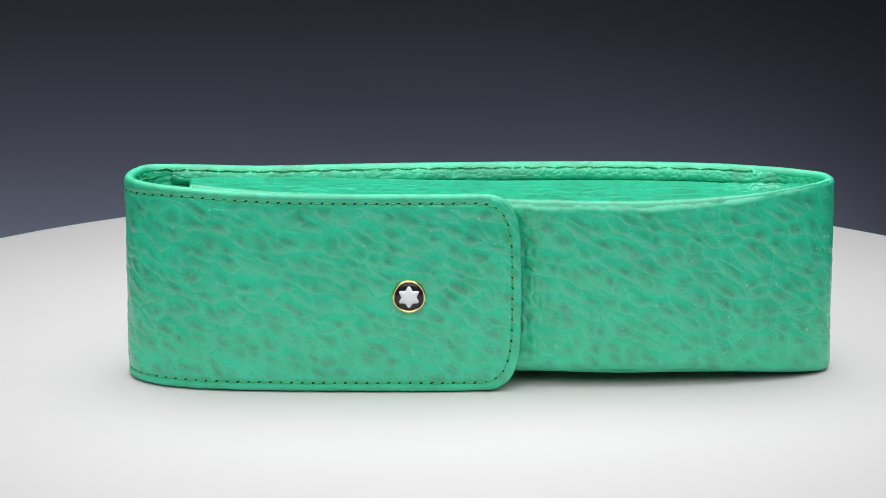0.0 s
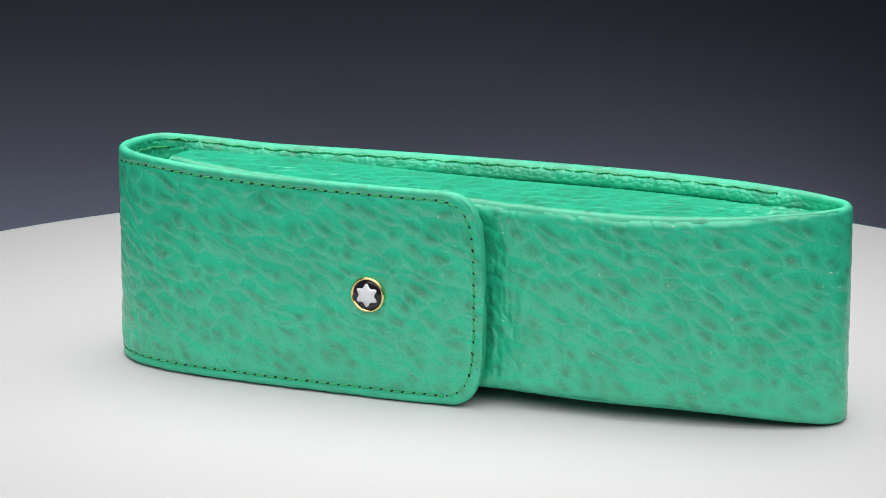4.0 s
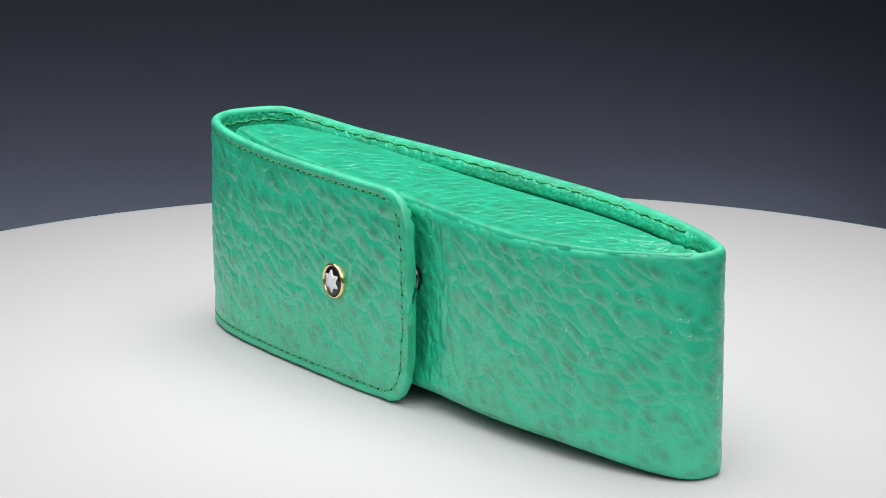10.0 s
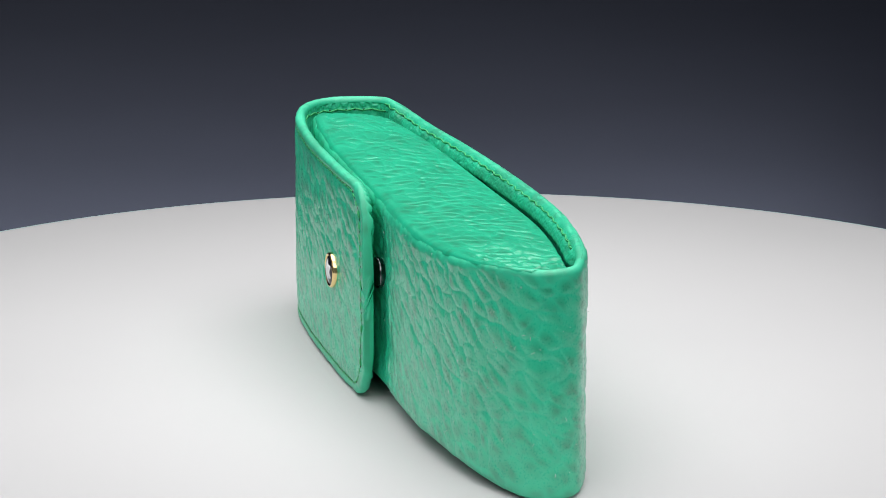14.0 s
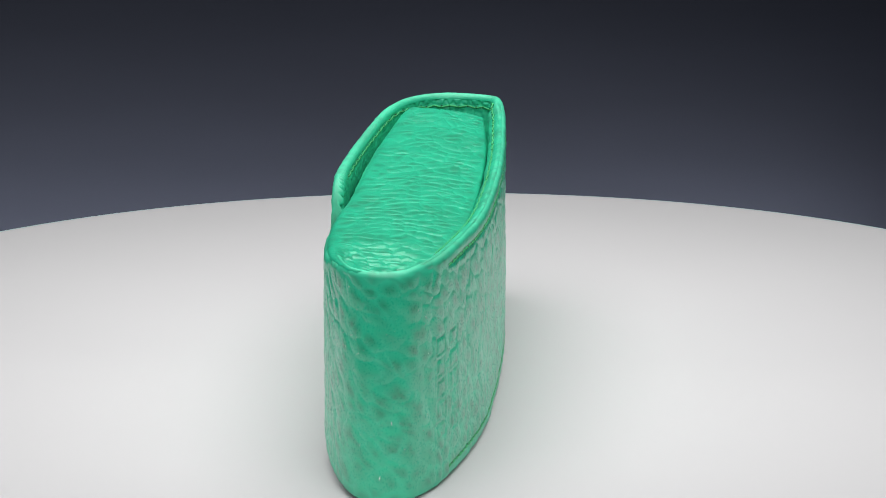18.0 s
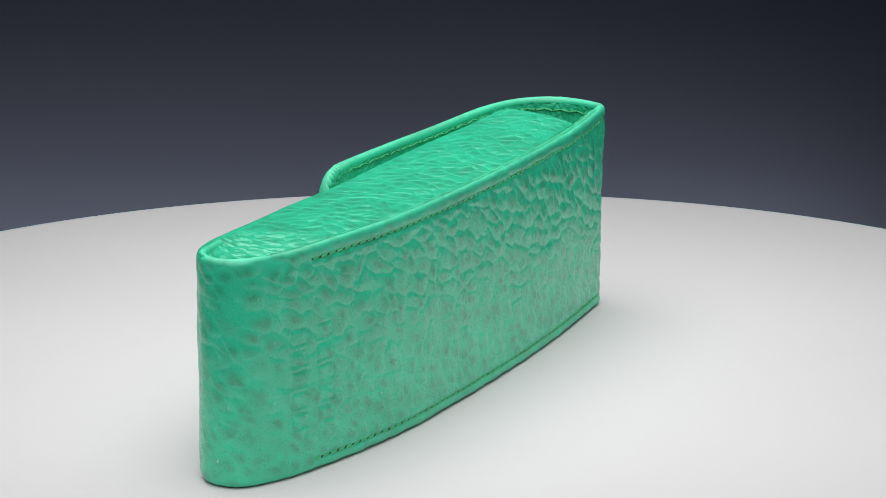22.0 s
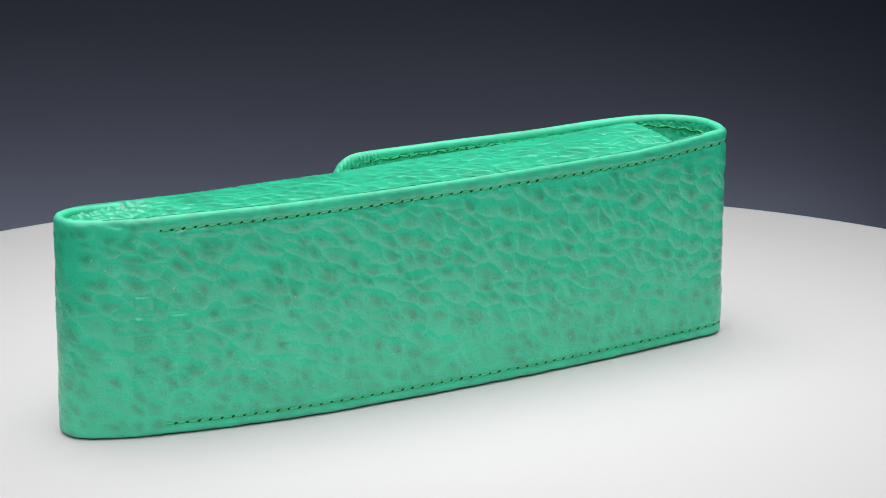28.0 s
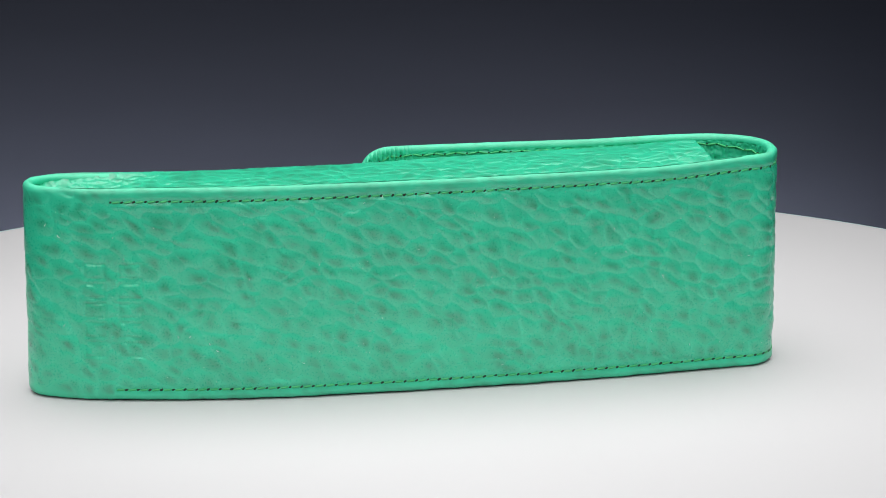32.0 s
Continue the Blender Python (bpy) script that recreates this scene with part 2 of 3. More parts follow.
def sheet(name, mat, parent, label, xy, left, s, low, high, thick, groove=None, pleats=None, rows=190, inner_rows=64, arc=8, caps=(True, True)):
    """A standing leather sheet along a plan curve, with rolled edges. Its outer face lies on the curve, its body to the left of the way.
    low, high and thick give the edges' heights and the thickness at each station; groove the heights of the sunk seams."""
    lo, hi, th = (np.array(v, float)[:, None] for v in (low, high, thick))
    r = np.maximum(0.0002, np.minimum(th / 2, (hi - lo) / 2.05))
    up, bend, down = np.arange(rows + 1) / rows, math.pi * np.arange(1, arc) / arc, (np.arange(inner_rows + 1) / inner_rows) ** 1.8
    z = np.concatenate([lo + r + (hi - lo - 2 * r) * up, hi - r + r * np.sin(bend), hi - r - (hi - lo - 2 * r) * down, lo + r - r * np.sin(bend)], 1)
    n = np.concatenate([0 * r + 0 * up, r - r * np.cos(bend), 2 * r + 0 * down, r + r * np.cos(bend)], 1)
    x, y, s = xy[:, 0][:, None], xy[:, 1][:, None], np.array(s)[:, None]
    calm = grain_at(z, lo, hi) if groove is None else np.where(np.array(groove)[:, :1] > 0, grain_at(z, lo, hi), 1.0)
    rise, spot, vein = hide(s, z)
    front = n < 0.0001
    w = -rise * np.where(n < r, calm, 0.25) * (1 - 0.45 * smooth01(x, 0.078, 0.087))
    # small wrinkles over the rolled edges
    rim = np.exp(-(np.minimum(z - lo, hi - z) / 0.0011) ** 2)
    fixed = 1.0 if groove is None else np.where(np.array(groove)[:, :1] > 0, 1.0, 0.3)
    w = w + rim * fixed * (0.00010 * swell(s * 620, z * 260, 48) + 0.00007 * swell(s * 1500, z * 600, 49) + 0.00010 * swell(s * 210, z * 100, 50))
    # the pocket front is pressed in under the flap's end, with crushed folds beside it
    w = w + 0.0013 * ((y > -0.0215) & (y < -0.015) & (x < 0.05)) * (n < r) * np.exp(-((x - 0.0145) / 0.0062) ** 2) * smooth01(np.minimum(z - lo, hi - z), 0.0015, 0.0100)
    w = w + 0.00016 * smooth01(0.030 - x, 0.0, 0.010) * (x > 0.012) * ((y > -0.0215) & (y < -0.015)) * front * (swell(s * 900, z * 210, 41) + 0.6 * swell(s * 1500, z * 420, 42))
    if groove is not None:
        g = np.array(groove, float)
        w = w + front * 0.00022 * np.maximum(np.exp(-((z - g[:, :1]) / 0.0006) ** 2), np.exp(-((z - g[:, 1:]) / 0.0006) ** 2))
    if pleats is not None:
        p = np.array(pleats, float)[:, None]
        w = w + (n > r * 1.3) * smooth01(z - MIDDLE, 0.006, 0.013) * p * np.sin(2 * math.pi * s / 0.001 + 0.5)
    inside = (n > r * 1.2) & (z < hi - 0.0014)
    i1, i2, _, _, icell = plates(s / 0.0019 + 0.4 * swell(s * 300, z * 300, 44), z / 0.0015 + 0.4 * swell(s * 300, z * 300, 45), 46)
    w = w + inside * (0.00020 * (1 - smooth01(i2 - i1, 0.0, 0.4)) + 0.00016 * (icell - 0.5) + 0.00010 * swell(s * 1300, z * 1300, 47))
    w = w + front * stamped(s, z)
    n2 = n + (th - 2 * r) / 2 + np.where(n < r, w, -w) - flare(x, y, z)
    co = np.stack([x + left[:, 0][:, None] * n2, y + left[:, 1][:, None] * n2, z + 0.3 * w], -1)
    outer = (n < r * 1.2) * calm
    return grid_part(name, co, mat, parent, label, True, caps, {"pore": np.maximum(spot * (0.3 + 0.7 * outer), 0.5 * rim * smooth01(swell(s * 330, (z + n) * 330, 52), 0.0, 0.7)) * (n < r * 1.9), "vein": vein * outer, "rub": np.where(inside, 0.6, rim)})


def stamped(s, z):
    """Depth of the blind stamp on the back panel: two rows of plain blocks, each a shallow outline."""
    deep = np.zeros(np.broadcast(s, z).shape)
    for x0, wide, count, first, pitch in STAMP:
        s0 = float(np.interp(-x0, -BAND[TURN_AT:FOLD_AT, 0], BAND_S[TURN_AT:FOLD_AT]))
        for k in range(count):
            dx, dz = np.abs(s - s0) - wide / 2, np.abs(z - first + k * pitch) - pitch * 0.36
            edge = np.maximum(dx, dz)
            deep = np.maximum(deep, 0.00018 * np.exp(-(edge / 0.00030) ** 2))
    return deep


# ---- backdrop: a sweep of dark paper ----
def backdrop():
    floor_z, flat, radius, top, half = -0.07, 1.00, 0.5, 1.6, 2.6
    line = [(-1.7, floor_z), (-0.6, floor_z), (0.0, floor_z), (0.3, floor_z), (flat, floor_z)]
    line += [(flat + radius * math.sin(a), floor_z + radius - radius * math.cos(a)) for a in (radians(90) * k / 24 for k in range(1, 25))]
    line += [(flat + radius, top)]
    bm = bmesh.new()
    rows = [[bm.verts.new((x, y, z)) for x in np.linspace(-half, half, 13)] for y, z in line]
    for a, b in zip(rows, rows[1:]):
        for i in range(12):
            bm.faces.new((a[i], a[i + 1], b[i + 1], b[i]))
    ob = part("backdrop", bm, M_PAPER)
    tagged(ob, "dark blue-grey paper sweep behind the turntable", "backdrop", kind="structure")
    return ob


backdrop()


# ---- turntable ----
def turntable():
    top = new("turntable")
    tagged(top, "round white acrylic turntable with a teal glass edge", "turntable")
    R = 0.1740
    part("disc", lathe([(0, 0), (R - 0.0020, 0), (R - 0.0020, -0.006), (0, -0.006)], 256), M_DISC, top)
    part("rim", lathe([(R - 0.0020, -0.0001), (R - 0.0004, -0.0003), (R - 0.0004, -0.0056), (R - 0.0020, -0.0056)], 256), M_RIM, top, "pale bevelled glass rim")
    part("edge", lathe([(R - 0.0004, -0.0003), (R + 0.0003, -0.0005), (R + 0.0005, -0.0030), (R + 0.0003, -0.0058), (R - 0.0030, -0.0060)], 256), M_EDGE, top, "dark green glass edge")
    part("plinth", lathe([(0, -0.0061), (0.12, -0.0061), (0.125, -0.008), (0.125, -0.066), (0.12, -0.07), (0, -0.07)], 128), M_PLINTH, top, "dark drum under the disc")
    return top


TABLE = turntable()

# ---- pen case: one leather band runs from the pocket front round the end, along the back and over the fold into the flap ----
MM = 0.001
FRONT = [(-58.0, -16.1), (-50, -17.3), (-30, -18.4), (-10, -18.6), (8, -18.4), (18, -18.4), (25, -18.6), (32, -18.9), (42, -18.8), (55, -17.8), (68, -15.6), (78, -12.6), (84, -9.9)]
END = [(87.4, -7.2), (89.0, -4.6), (89.3, -2.2), (88.8, 0.4), (87.0, 3.1)]
BACK = [(83, 5.3), (76, 7.8), (62, 10.5), (42, 12.6), (18, 12.6), (-8, 11.5), (-30, 9.8), (-50, 7.4), (-62, 5.6), (-67.5, 4.7)]
FOLD = [(-70.0, 3.4), (-72.2, 0.4), (-73.3, -4.0), (-72.9, -9.2), (-69.9, -14.2), (-63.5, -18.3), (-53, -21.0), (-38, -22.3), (-22, -22.8), (-6, -22.9),
        (6, -22.7), (17.1, -22.2)]
# columns of the stamp: place along the back, width, blocks, height of the first and pitch
STAMP = [(0.0682, 0.0046, 5, 0.0282, 0.0042), (0.0755, 0.0042, 5, 0.0282, 0.0042)]
BAND, BAND_S = spline([(x * MM, y * MM) for x, y in FRONT + END + BACK + FOLD], 0.25 * MM)
TANGENT, LEFT = lefts(BAND)
TURN_AT = int(np.argmax(BAND[:, 0]))
FOLD_AT = TURN_AT + int(np.argmin(np.linalg.norm(BAND[TURN_AT:] - np.array([-0.0675, 0.0047]), axis=1)))
FOLD_MID = FOLD_AT + int(np.argmin(BAND[FOLD_AT:, 0]))
MIDDLE = 23.25 * MM


def edges(i):
    """Lower and upper edge, thickness and the heights of the two seams at a station of the band."""
    x = BAND[i, 0]
    if i < TURN_AT:
        rise = smooth01(x, 0.052, 0.086)
        lo = np.interp(x / MM, (20, 40, 56, 67.5, 78.6, 84, 88, 89.3), (3.6, 3.2, 3.1, 2.7, 1.7, 1.0, 0.4, 0.3))
        hi = np.interp(x / MM, (-58, -48, -40, -20, 0, 20, 44, 55, 67, 78, 83, 88, 89.3), (46.8, 46.0, 45.4, 44.8, 44.2, 43.5, 43.2, 43.4, 44.0, 44.9, 45.4, 45.7, 45.7))
        return lo * MM, hi * MM, (4.8 - 2.6 * rise) * MM, (-1.0, -1.0)
    if i < FOLD_MID:
        up = smooth01(-x, -0.085, -0.060) * 0.4 + smooth01(-x, 0.040, 0.072) * 1.3
        hi, lo = (45.7 + up) * MM, 0.3 * MM
        seams = (hi - 2.9 * MM, lo + 2.3 * MM) if x < 0.072 else (-1.0, -1.0)
        return lo, hi, 2.2 * MM, seams
    h, up = 22.95 * MM, 1.25 * MM * smooth01(-x, 0.030, 0.070)
    seams = (MIDDLE + h + up - 2.0 * MM - 0.9 * MM * smooth01(-x, 0.060, 0.073), MIDDLE - h + 2.1 * MM)
    if x > 0.0045:
        u = min(0.9995, (x - 0.0045) / 0.0126)
        h *= (1 - u ** 4.2) ** (1 / 4.2)
        seams = seams if x < 0.0085 else (-1.0, -1.0)
    return MIDDLE - h, MIDDLE + h + up, 2.2 * MM, seams


EDGES = [edges(i) for i in range(len(BAND))]


def band_part(name, a, b, case, label, caps):
    lo, hi, th, gr = zip(*EDGES[a:b])
    folds = [0.48 * MM * smooth01(x, 0.003, 0.008) if i > FOLD_MID else 0 for i, x in zip(range(a, b), BAND[a:b, 0])]
    return sheet(name, M_LEATHER, case, label, BAND[a:b], LEFT[a:b], BAND_S[a:b], lo, hi, th, gr, folds, caps=caps)


CASE = new("pen_case")
tagged(CASE, "emerald green grained leather pen case, flap closed, on turntable", "pen case")
band_part("body", 0, FOLD_AT + 1, CASE, "", (True, False))
band_part("flap", FOLD_AT, len(BAND), CASE, "stitched flap folded over the front", (False, True))


def gusset(z_of, name, label):
    """The narrow side between pocket front and back panel."""
    fx = BAND[:TURN_AT]
    way = 1 if z_of(0, 0) > 0.02 else -1
    roll = np.array([(hi if way > 0 else lo, th / 2) for lo, hi, th, _ in EDGES[:TURN_AT]])
    bx = BAND[TURN_AT:FOLD_AT + 1][::-1]
    x, u = np.linspace(-0.0587, 0.0877, 560)[:, None], np.linspace(0, 1, 86)[None, :]
    xx = x + 1.6 * MM * (1 - u) * smooth01(-x, 0.035, 0.058)
    front = np.interp(xx, fx[:, 0], fx[:, 1])
    edge, r = (np.interp(xx, fx[:, 0], roll[:, j]) for j in (0, 1))
    yf = front + 0.22 * r
    yb = np.interp(xx, bx[:, 0], bx[:, 1]) - (4.05 - 2.2 * smooth01(x, 0.074, 0.083)) * MM
    y = yf + (yb - yf) * u
    over = edge + way * (0.20 * MM * (1 - smooth01(xx, 0.078, 0.086)) - r + np.sqrt(np.maximum(0, r * r - (r - np.minimum(r, y - front)) ** 2)))
    keep = smooth01(y - front, 0.8 * r, 2.2 * r)
    # soft pebbles, and crumpled leather where the sides meet
    a, b = xx / 0.0034, y / 0.0029
    wx, wy = swell(a * 0.7, b * 0.7, 51 + way), swell(a * 0.7, b * 0.7, 55 + way)
    f1, f2, ox, oy, cell = plates(a + 0.45 * wx, b + 0.45 * wy, 61 + way)
    rise = 0.26 * MM * (0.32 - np.minimum(f1, 0.75) ** 2) + 0.18 * MM * ox * (cell - 0.3) - 0.11 * MM * np.exp(-((f2 - f1) / 0.12) ** 2)
    rise = rise + 0.06 * MM * swell(a * 1.9, b * 2.1, 71) + 0.018 * MM * swell(a * 4.0, b * 3.6, 74) + 0.10 * MM * swell(a * 0.6, b * 0.5, 72)
    w = way * rise * smooth01(u, 0.0, 0.2) * smooth01(1 - u, 0.0, 0.10)
    w = w + way * 0.05 * MM * swell(xx * 1100, y * 160, 75) * smooth01(0.34 - u, 0.0, 0.3) * smooth01(u, 0.0, 0.05)
    w = w + 0.16 * MM * smooth01(x, 0.054, 0.070) * (swell(xx * 900, y * 500, 73) + 0.8 * swell(xx * 1700, y * 1100, 77) + swell(xx * 420, y * 300, 78)) * smooth01(u, 0.02, 0.2)
    hem = np.zeros(86)
    hem[[0, 1, 84, 85]] = 0.3, 0.05, 0.3, 1.4
    pillow = np.sin(math.pi * u) * (0.7 - 2.0 * smooth01(x, 0.054, 0.074)) * MM
    flat = edge + (z_of(xx, 1.0) - edge) * u + way * pillow
    z = over + (flat - over) * keep + w - way * hem * MM
    top = np.stack(np.broadcast_arrays(xx, y, z), -1)
    # turned-down end by the fold
    ends = [top[0] + np.array((back, 0, -way * depth)) * MM for depth, back in ((23, 0), (10, -0.4), (1.1, -0.6), (0.35, -0.4))]
    co = np.concatenate([np.stack(ends), top])[:, ::way]
    spot = np.clip(np.exp(-(f1 / 0.36) ** 2) * (0.3 + 0.7 * smooth01(cell, 0.2, 0.8)) + 0.35 * smooth01(swell(a * 0.5, b * 0.5, 76), 0.0, 0.8), 0, 1)
    fields = {"pore": np.concatenate([np.zeros((4, 86)), spot])[:, ::way], "vein": np.zeros(co.shape[:2])}
    return grid_part(name, co, M_GUSSET, CASE, label, fields=fields)


# padded turn-in inside the back panel: depth from the outer face and drop from the edge, in millimetres
PAD = np.array([(0.8, 0.0), (1.4, 0.10), (2.1, 0.45), (2.8, 1.0), (3.35, 1.7), (3.7, 2.5), (3.8, 3.2), (3.6, 3.8), (3.0, 4.4)]) * MM


def lining():
    """A padded strip turned in over the back panel's edge, ending short of the fold."""
    pick = [i for i in range(TURN_AT, FOLD_AT) if -0.0640 < BAND[i, 0] < 0.083]
    a, b = pick[0], pick[-1]
    line, _ = spline(PAD, 0.12 * MM)
    n, drop = line[:, 0][None, :], line[:, 1][None, :]
    x, y, s = BAND[a:b, 0][:, None], BAND[a:b, 1][:, None], BAND_S[a:b][:, None]
    hi = np.array([EDGES[i][1] for i in range(a, b)])[:, None]
    thin = smooth01(0.083 - x, 0.0, 0.014)
    wide = 0.8 * MM + (n - 0.8 * MM) * (0.35 + 0.65 * thin) * (1 - 0.25 * smooth01(-x, 0.0600, 0.0640))
    f1, f2, _, _, cell = plates(s / 0.0015 + 0.4 * swell(s * 300, drop * 400, 81), drop / 0.0012 + 0.4 * swell(s * 300, drop * 400, 82), 83)
    w = 0.09 * MM * smooth01(f2 - f1, 0.0, 0.5) + 0.07 * MM * (cell - 0.5) + 0.14 * MM * swell(s * 420, drop * 500, 84) + 0.09 * MM * swell(s * 1500, drop * 1300, 86)
    w = w * smooth01(drop, 0.0002, 0.0012) + 0.09 * MM * swell(s * 800, drop * 200, 87)
    w = w - 0.12 * MM * np.exp(-((drop - 1.0 * MM) / (0.4 * MM)) ** 2) * (x < 0.072)
    n2 = wide + w - flare(x, y, hi)
    co = np.stack([x + LEFT[a:b, 0][:, None] * n2, y + LEFT[a:b, 1][:, None] * n2, hi - drop + 0.03 * MM + 0.5 * w], -1)
    spot = 0.7 * smooth01(swell(s * 240, drop * 380, 85), 0.0, 0.7)
    grid_part("lining", co, M_LINING, CASE, "bright green padded strip turned in along the edge", fields={"pore": np.broadcast_to(spot, co.shape[:2])})


lining()


def z_top(x, u):
    rise = 0.5 * np.sin(math.pi * u) - 0.4 * u + 0.5 * smooth01(x, 0.060, 0.085) + 0.9 * smooth01(-x, 0.0, 0.062) + (1.7 - 0.5 * u) * smooth01(-x, -0.018, 0.045)
    return (42.8 + rise) * MM


gusset(z_top, "top_gusset", "bright green grained top gusset")
gusset(lambda x, u: 46.4 * MM - z_top(x, u), "bottom_gusset", "")


# ---- seams ----
def on_band(s, z, inner=False):
    """Place, tangent and outward normal on the band's outer or inner face at an arc length and a height."""
    x, y = np.interp(s, BAND_S, BAND[:, 0]), np.interp(s, BAND_S, BAND[:, 1])
    t = np.array([np.interp(s, BAND_S, TANGENT[:, k]) for k in (0, 1)])
    l = np.array([np.interp(s, BAND_S, LEFT[:, k]) for k in (0, 1)])
    i = int(np.argmin(abs(BAND_S - s)))
    w = -float(hide(s, z)[0]) * float(grain_at(z, EDGES[i][0], EDGES[i][1]))
    if inner and i < FOLD_AT and BAND[i, 0] > -0.0640:
        n = float(np.interp(EDGES[i][1] - z, PAD[:, 1], PAD[:, 0])) - 0.08 * MM - flare(x, y, z)
        return Vector((x + l[0] * n, y + l[1] * n, z)), Vector((t[0], t[1], 0)).normalized(), Vector((0.6 * l[0], 0.6 * l[1], 0.8)).normalized()
    n = (2.2 * MM - w) if inner else (w + (0.0002 if EDGES[i][3][0] > 0 else 0))
    n -= flare(x, y, z)
    sign = 1.0 if inner else -1.0
    return Vector((x + l[0] * n, y + l[1] * n, z)), Vector((t[0], t[1], 0)).normalized(), Vector((sign * l[0], sign * l[1], 0)).normalized()


def resample(line, pitch):
    p = np.array(line)
    d = np.concatenate([[0], np.cumsum(np.linalg.norm(np.diff(p, axis=0), axis=1))])
    n = int(d[-1] / pitch)
    t = np.linspace(0, d[-1], n + 1)
    return [(np.interp(v, d, p[:, 0]), np.interp(v, d, p[:, 1])) for v in t]


def seam_line():
    """The outer seam in arc length and height: back, fold, round the flap's end, and home along the bottom."""
    s_of_x = lambda x: np.interp(x, BAND[FOLD_MID:, 0], BAND_S[FOLD_MID:])
    start = TURN_AT + int(np.argmax(BAND[TURN_AT:, 0] < 0.072))
    stop = FOLD_MID + int(np.argmax(BAND[FOLD_MID:, 0] > 0.0045))
    up = [(BAND_S[i], EDGES[i][3][0]) for i in range(start, stop)]
    down = [(BAND_S[i], EDGES[i][3][1]) for i in range(start, stop)]
    end = []
    for k in range(1, 60):
        a = math.pi / 2 - math.pi * k / 60
        c, q = abs(math.cos(a)) ** (2 / 4.0), abs(math.sin(a)) ** (2 / 4.0)
        end.append((s_of_x(0.0045 + 0.0105 * c), MIDDLE + math.copysign(20.9 * MM * q, a)))
    return up, end, down[::-1]


def thread(length, radius):
    bm = bmesh.new()
    rings = []
    for u, r in ((-0.5, 0.35), (-0.32, 0.9), (0, 1.0), (0.32, 0.9), (0.5, 0.35)):
        rings.append([bm.verts.new((u * length, radius * r * math.cos(a), radius * (r * math.sin(a) - (0.5 if abs(u) == 0.5 else 0)))) for a in (math.pi * k / 3 for k in range(6))])
    for a, b in zip(rings, rings[1:]):
        for k in range(6):
            bm.faces.new((a[k], a[(k + 1) % 6], b[(k + 1) % 6], b[k]))
    bm.faces.new(rings[0][::-1])
    bm.faces.new(rings[-1])
    return bm


def sew(name, line, parent, pitch, inner=False, slant=7, label="", length=0.74, lift=0.04):
    """A seam: the needle holes as one mesh, every stitch an object on one shared mesh."""
    spots = resample(line, pitch)
    rng = random.Random(len(spots))
    holes = bmesh.new()
    places = []
    for (s0, z0), (s1, z1) in zip(spots, spots[1:]):
        p0, t, n = on_band(s0, z0, inner)
        p1, _, n1 = on_band(s1, z1, inner)
        along = (p1 - p0).normalized()
        n = ((n + n1) / 2).normalized()
        side = n.cross(along).normalized()
        m = Matrix((along, side, n)).transposed().to_4x4()
        m.translation = (p0 + p1) / 2 + n * lift * MM
        turn = slant * (-1) ** len(places) if inner else slant
        places.append(m @ pose(0, 0, 0, 0, 0, turn + rng.uniform(-3, 3)))
        h = m.copy()
        h.translation = p0 + n * 0.03 * MM
        h = h @ pose(0, 0, 0, 0, 0, 32 + rng.uniform(-12, 12))
        size = rng.uniform(0.92, 1.18) * (0.62 if inner else 1.0)
        ring = [holes.verts.new(h @ Vector((0.38 * MM * size * math.cos(a), 0.22 * MM * size * math.sin(a), 0))) for a in (math.pi * k / 4 for k in range(8))]
        tip = holes.verts.new(h @ Vector((0, 0, 0.05 * MM)))
        base = [holes.verts.new(v.co - n * 0.3 * MM) for v in ring]
        for k in range(8):
            holes.faces.new((ring[k], ring[(k + 1) % 8], tip))
            holes.faces.new((base[k], base[(k + 1) % 8], ring[(k + 1) % 8], ring[k]))
    seam = part(name, holes, M_HOLE, parent, label)
    bm = thread(pitch * length, (0.22 if inner else 0.23) * MM)
    first = part("stitch", bm, M_THREAD_IN if inner else M_THREAD, seam)
    first.matrix_local = places[0]
    for m in places[1:]:
        ob = new("stitch", first.data)
        ob.parent = seam
        ob.matrix_local = m
    return seam


UP, ROUND, DOWN = seam_line()
s_fold = BAND_S[FOLD_AT]
sew("seam", [q for q in UP if q[0] <= s_fold], CASE, 2.45 * MM, label="dark green saddle stitching along the upper edge")
sew("seam", [q for q in DOWN if q[0] <= s_fold], CASE, 2.45 * MM, label="dark green saddle stitching along the lower edge")
sew("seam", [q for q in UP if q[0] >= s_fold] + ROUND + [q for q in DOWN if q[0] >= s_fold], CASE, 2.45 * MM, label="dark green saddle stitching round the flap")
sew("inner_seam", [(s, z + 1.9 * MM) for s, z in UP if s <= s_fold], CASE, 2.45 * MM, True, 11, "bright green stitching on the inner edge", 0.96, 0.14)
sew("inner_seam", [(s, z) for s, z in UP if s >= s_fold] + ROUND[:22], CASE, 2.45 * MM, True, 11, "bright green stitching on the inner edge", 0.96, 0.14)


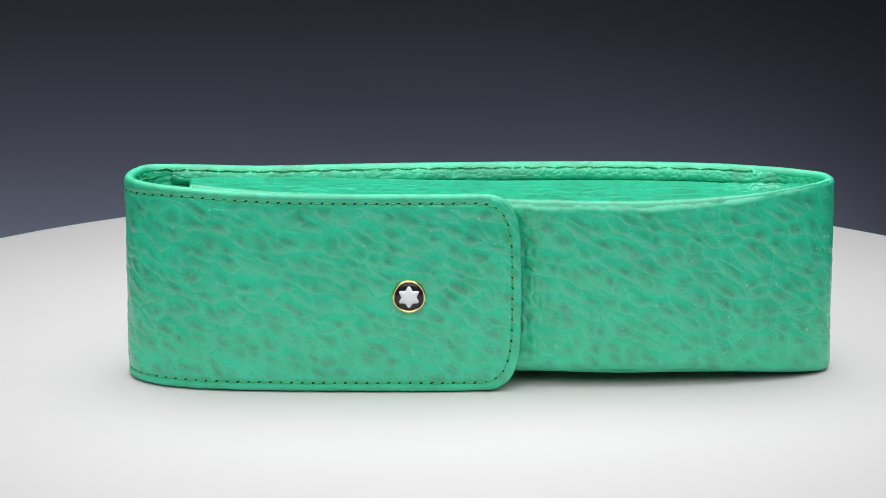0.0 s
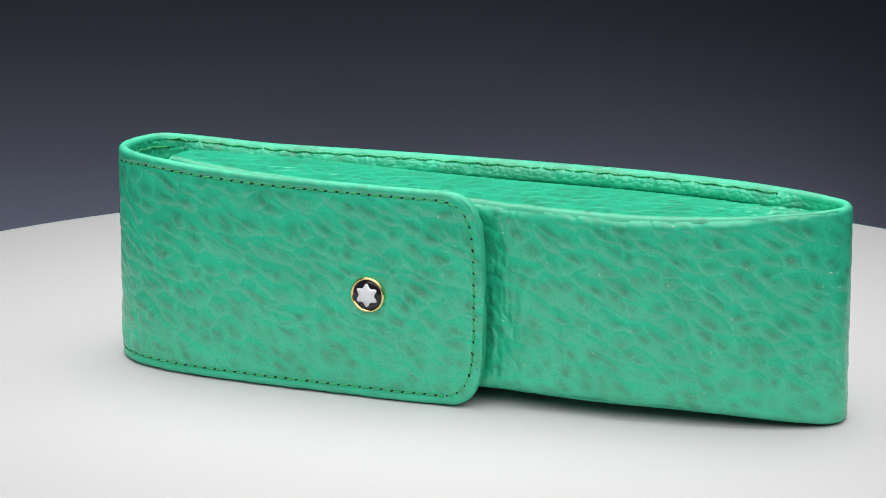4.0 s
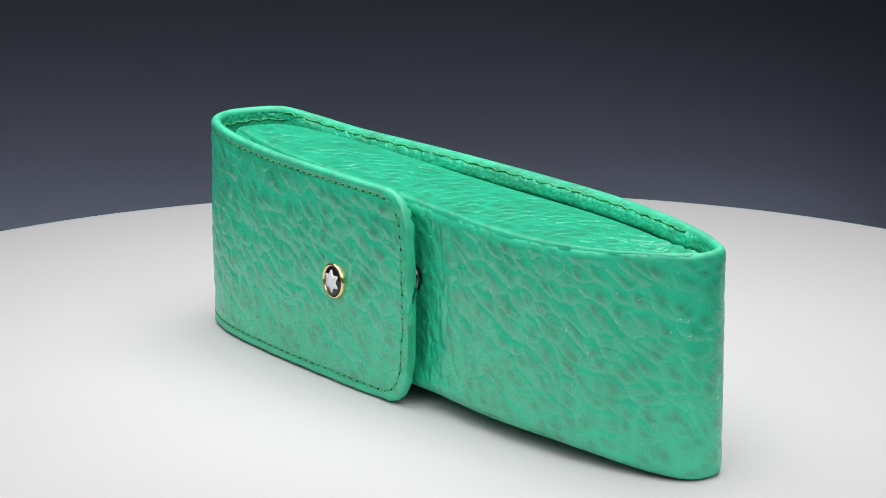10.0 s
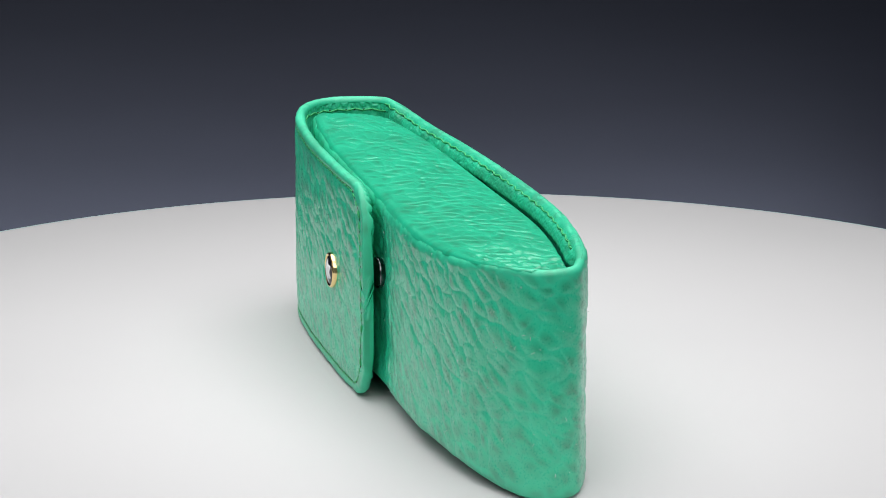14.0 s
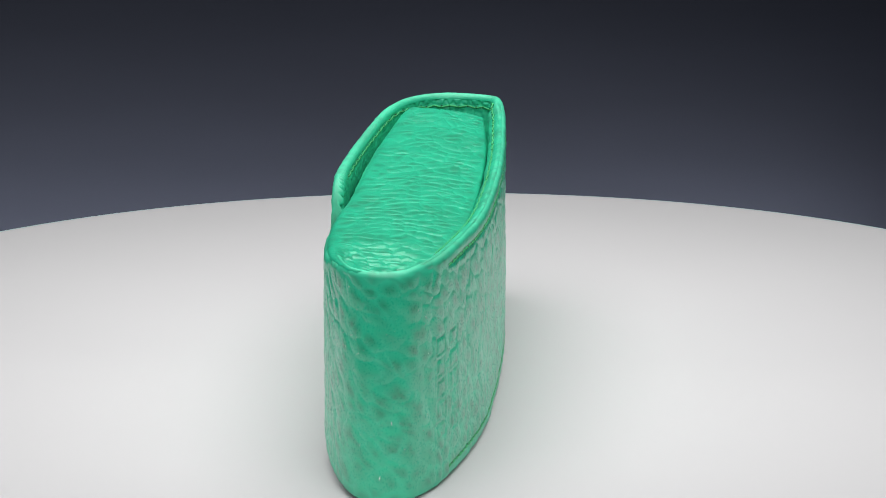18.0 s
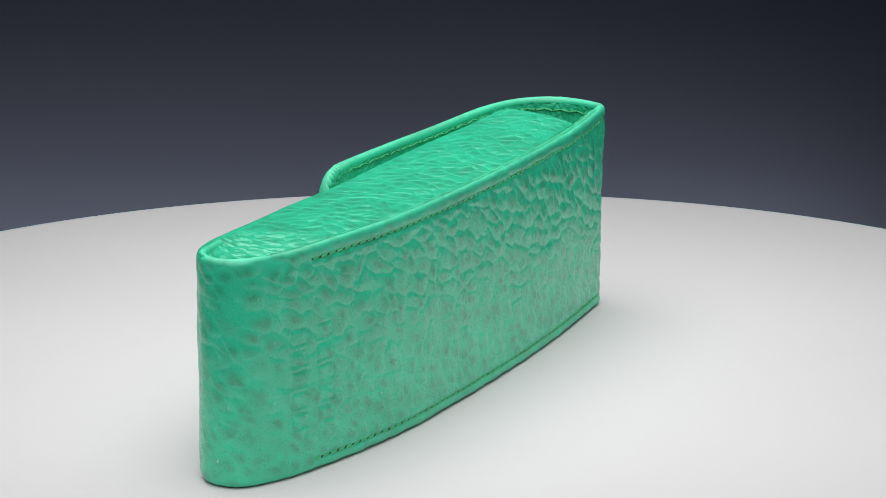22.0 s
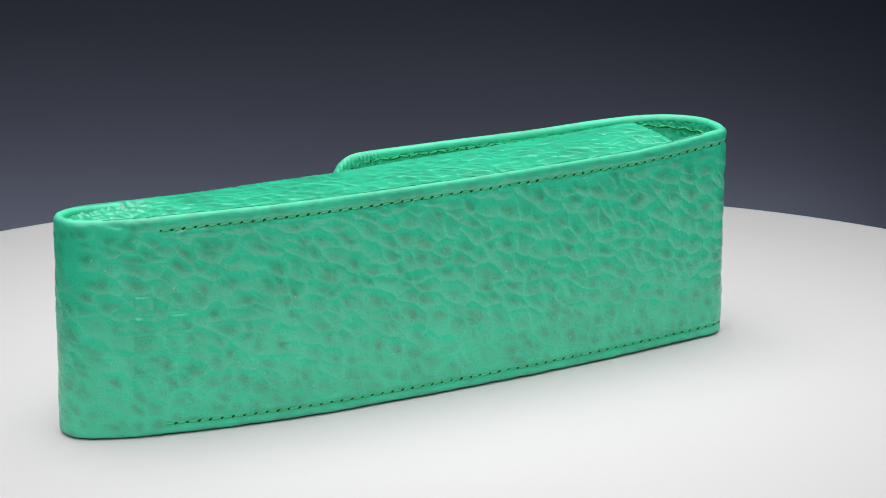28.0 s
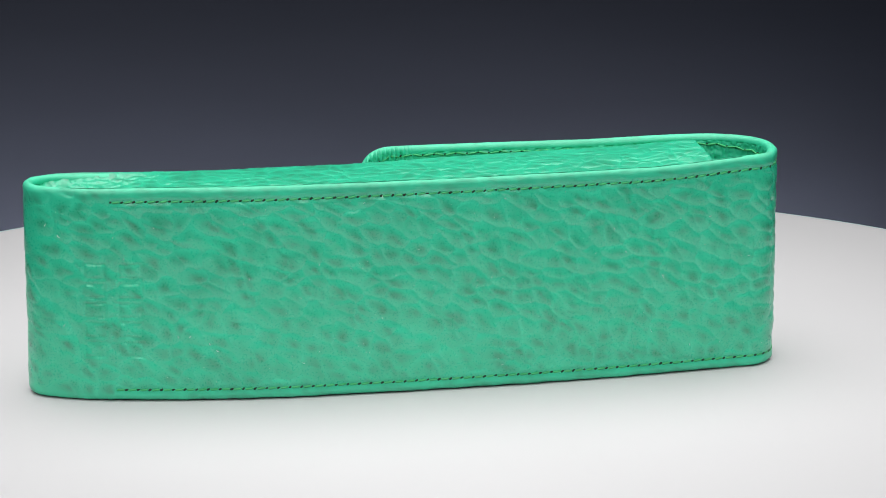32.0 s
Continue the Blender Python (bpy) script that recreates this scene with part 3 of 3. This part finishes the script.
# ---- snap with its round emblem, and the dark stud under the flap ----
def snap():
    at = Matrix.Translation((-8.3 * MM, -22.25 * MM, 22.9 * MM))
    ring = part("snap_ring", lathe([(3.85 * MM, -0.3 * MM), (3.85 * MM, 1.2 * MM), (3.7 * MM, 1.55 * MM), (3.5 * MM, 1.68 * MM), (3.3 * MM, 1.6 * MM), (3.22 * MM, 1.3 * MM), (0, 1.2 * MM)], 64, "-y"),
                M_GOLD, CASE, "polished gold snap ring")
    ring.matrix_local = at
    dome = [(3.24 * MM * math.cos(a), (1.25 + 0.75 * math.sin(a)) * MM) for a in (radians(90) * k / 10 for k in range(10))] + [(0, 2.0 * MM)]
    part("enamel", lathe(dome, 64, "-y"), M_BLACK, ring, "black enamel dome")
    bm = bmesh.new()
    lift = lambda r: (1.25 + 0.75 * math.sqrt(max(0, 1 - (r / (3.24 * MM)) ** 2))) * MM + 0.03 * MM
    centre = bm.verts.new((0, -lift(0), 0))
    loops = []
    for scale in (0.5, 1.0):
        loop = []
        for k in range(72):
            a = 2 * math.pi * k / 72
            r = scale * (2.10 + 0.40 * math.cos(6 * a) + 0.05 * math.cos(12 * a)) * MM
            loop.append(bm.verts.new((r * math.sin(a), -lift(r), r * math.cos(a))))
        loops.append(loop)
    skirt = [bm.verts.new((v.co.x, v.co.y + 0.08 * MM, v.co.z)) for v in loops[1]]
    for k in range(72):
        j = (k + 1) % 72
        bm.faces.new((centre, loops[0][k], loops[0][j]))
        bm.faces.new((loops[0][k], loops[1][k], loops[1][j], loops[0][j]))
        bm.faces.new((loops[1][k], skirt[k], skirt[j], loops[1][j]))
    part("emblem", bm, M_WHITE, ring, "white six-lobed star")
    stud = part("stud", lathe([(0, -0.6 * MM), (3.3 * MM, -0.6 * MM), (3.3 * MM, 0.5 * MM), (2.9 * MM, 0.9 * MM), (2.0 * MM, 1.0 * MM), (1.7 * MM, 1.9 * MM), (0, 2.1 * MM)], 48, "-y"), M_STUD, CASE, "dark metal press stud")
    stud.matrix_local = Matrix.Translation((11.6 * MM, -17.6 * MM, 27.0 * MM))


snap()


# ---- lint caught in the grain ----
def lint():
    rng = random.Random(4)
    bm = bmesh.new()
    for k in range(420):
        s0 = rng.uniform(0.075, BAND_S[-1] - 0.004)
        z = rng.uniform(4, 43) * MM
        p, t, n = on_band(s0, z)
        a = rng.uniform(0, math.pi)
        way = t * math.cos(a) + Vector((0, 0, math.sin(a)))
        long = rng.choice((0.12, 0.15, 0.2, 0.3, 0.8)) * MM
        side = way.cross(n) * rng.uniform(0.04, 0.07) * MM
        ends = [p + n * 0.10 * MM - way * long / 2, p + n * 0.26 * MM + side * rng.uniform(-3, 3), p + n * 0.12 * MM + way * long / 2]
        rings = [[bm.verts.new(e + q) for q in (side, n * 0.04 * MM, -side)] for e in ends]
        for u, v in zip(rings, rings[1:]):
            for i in range(3):
                bm.faces.new((u[i], u[(i + 1) % 3], v[(i + 1) % 3], v[i]))
    tagged(part("lint", bm, M_LINT, CASE, "fine white lint fibres", False), kind="stuff")


lint()


def motions():
    rows = [(t, pose(0, 0, 0, 0, 0, a)) for t, a in TURN]
    walk(TABLE, rows)
    walk(CASE, rows)


motions()
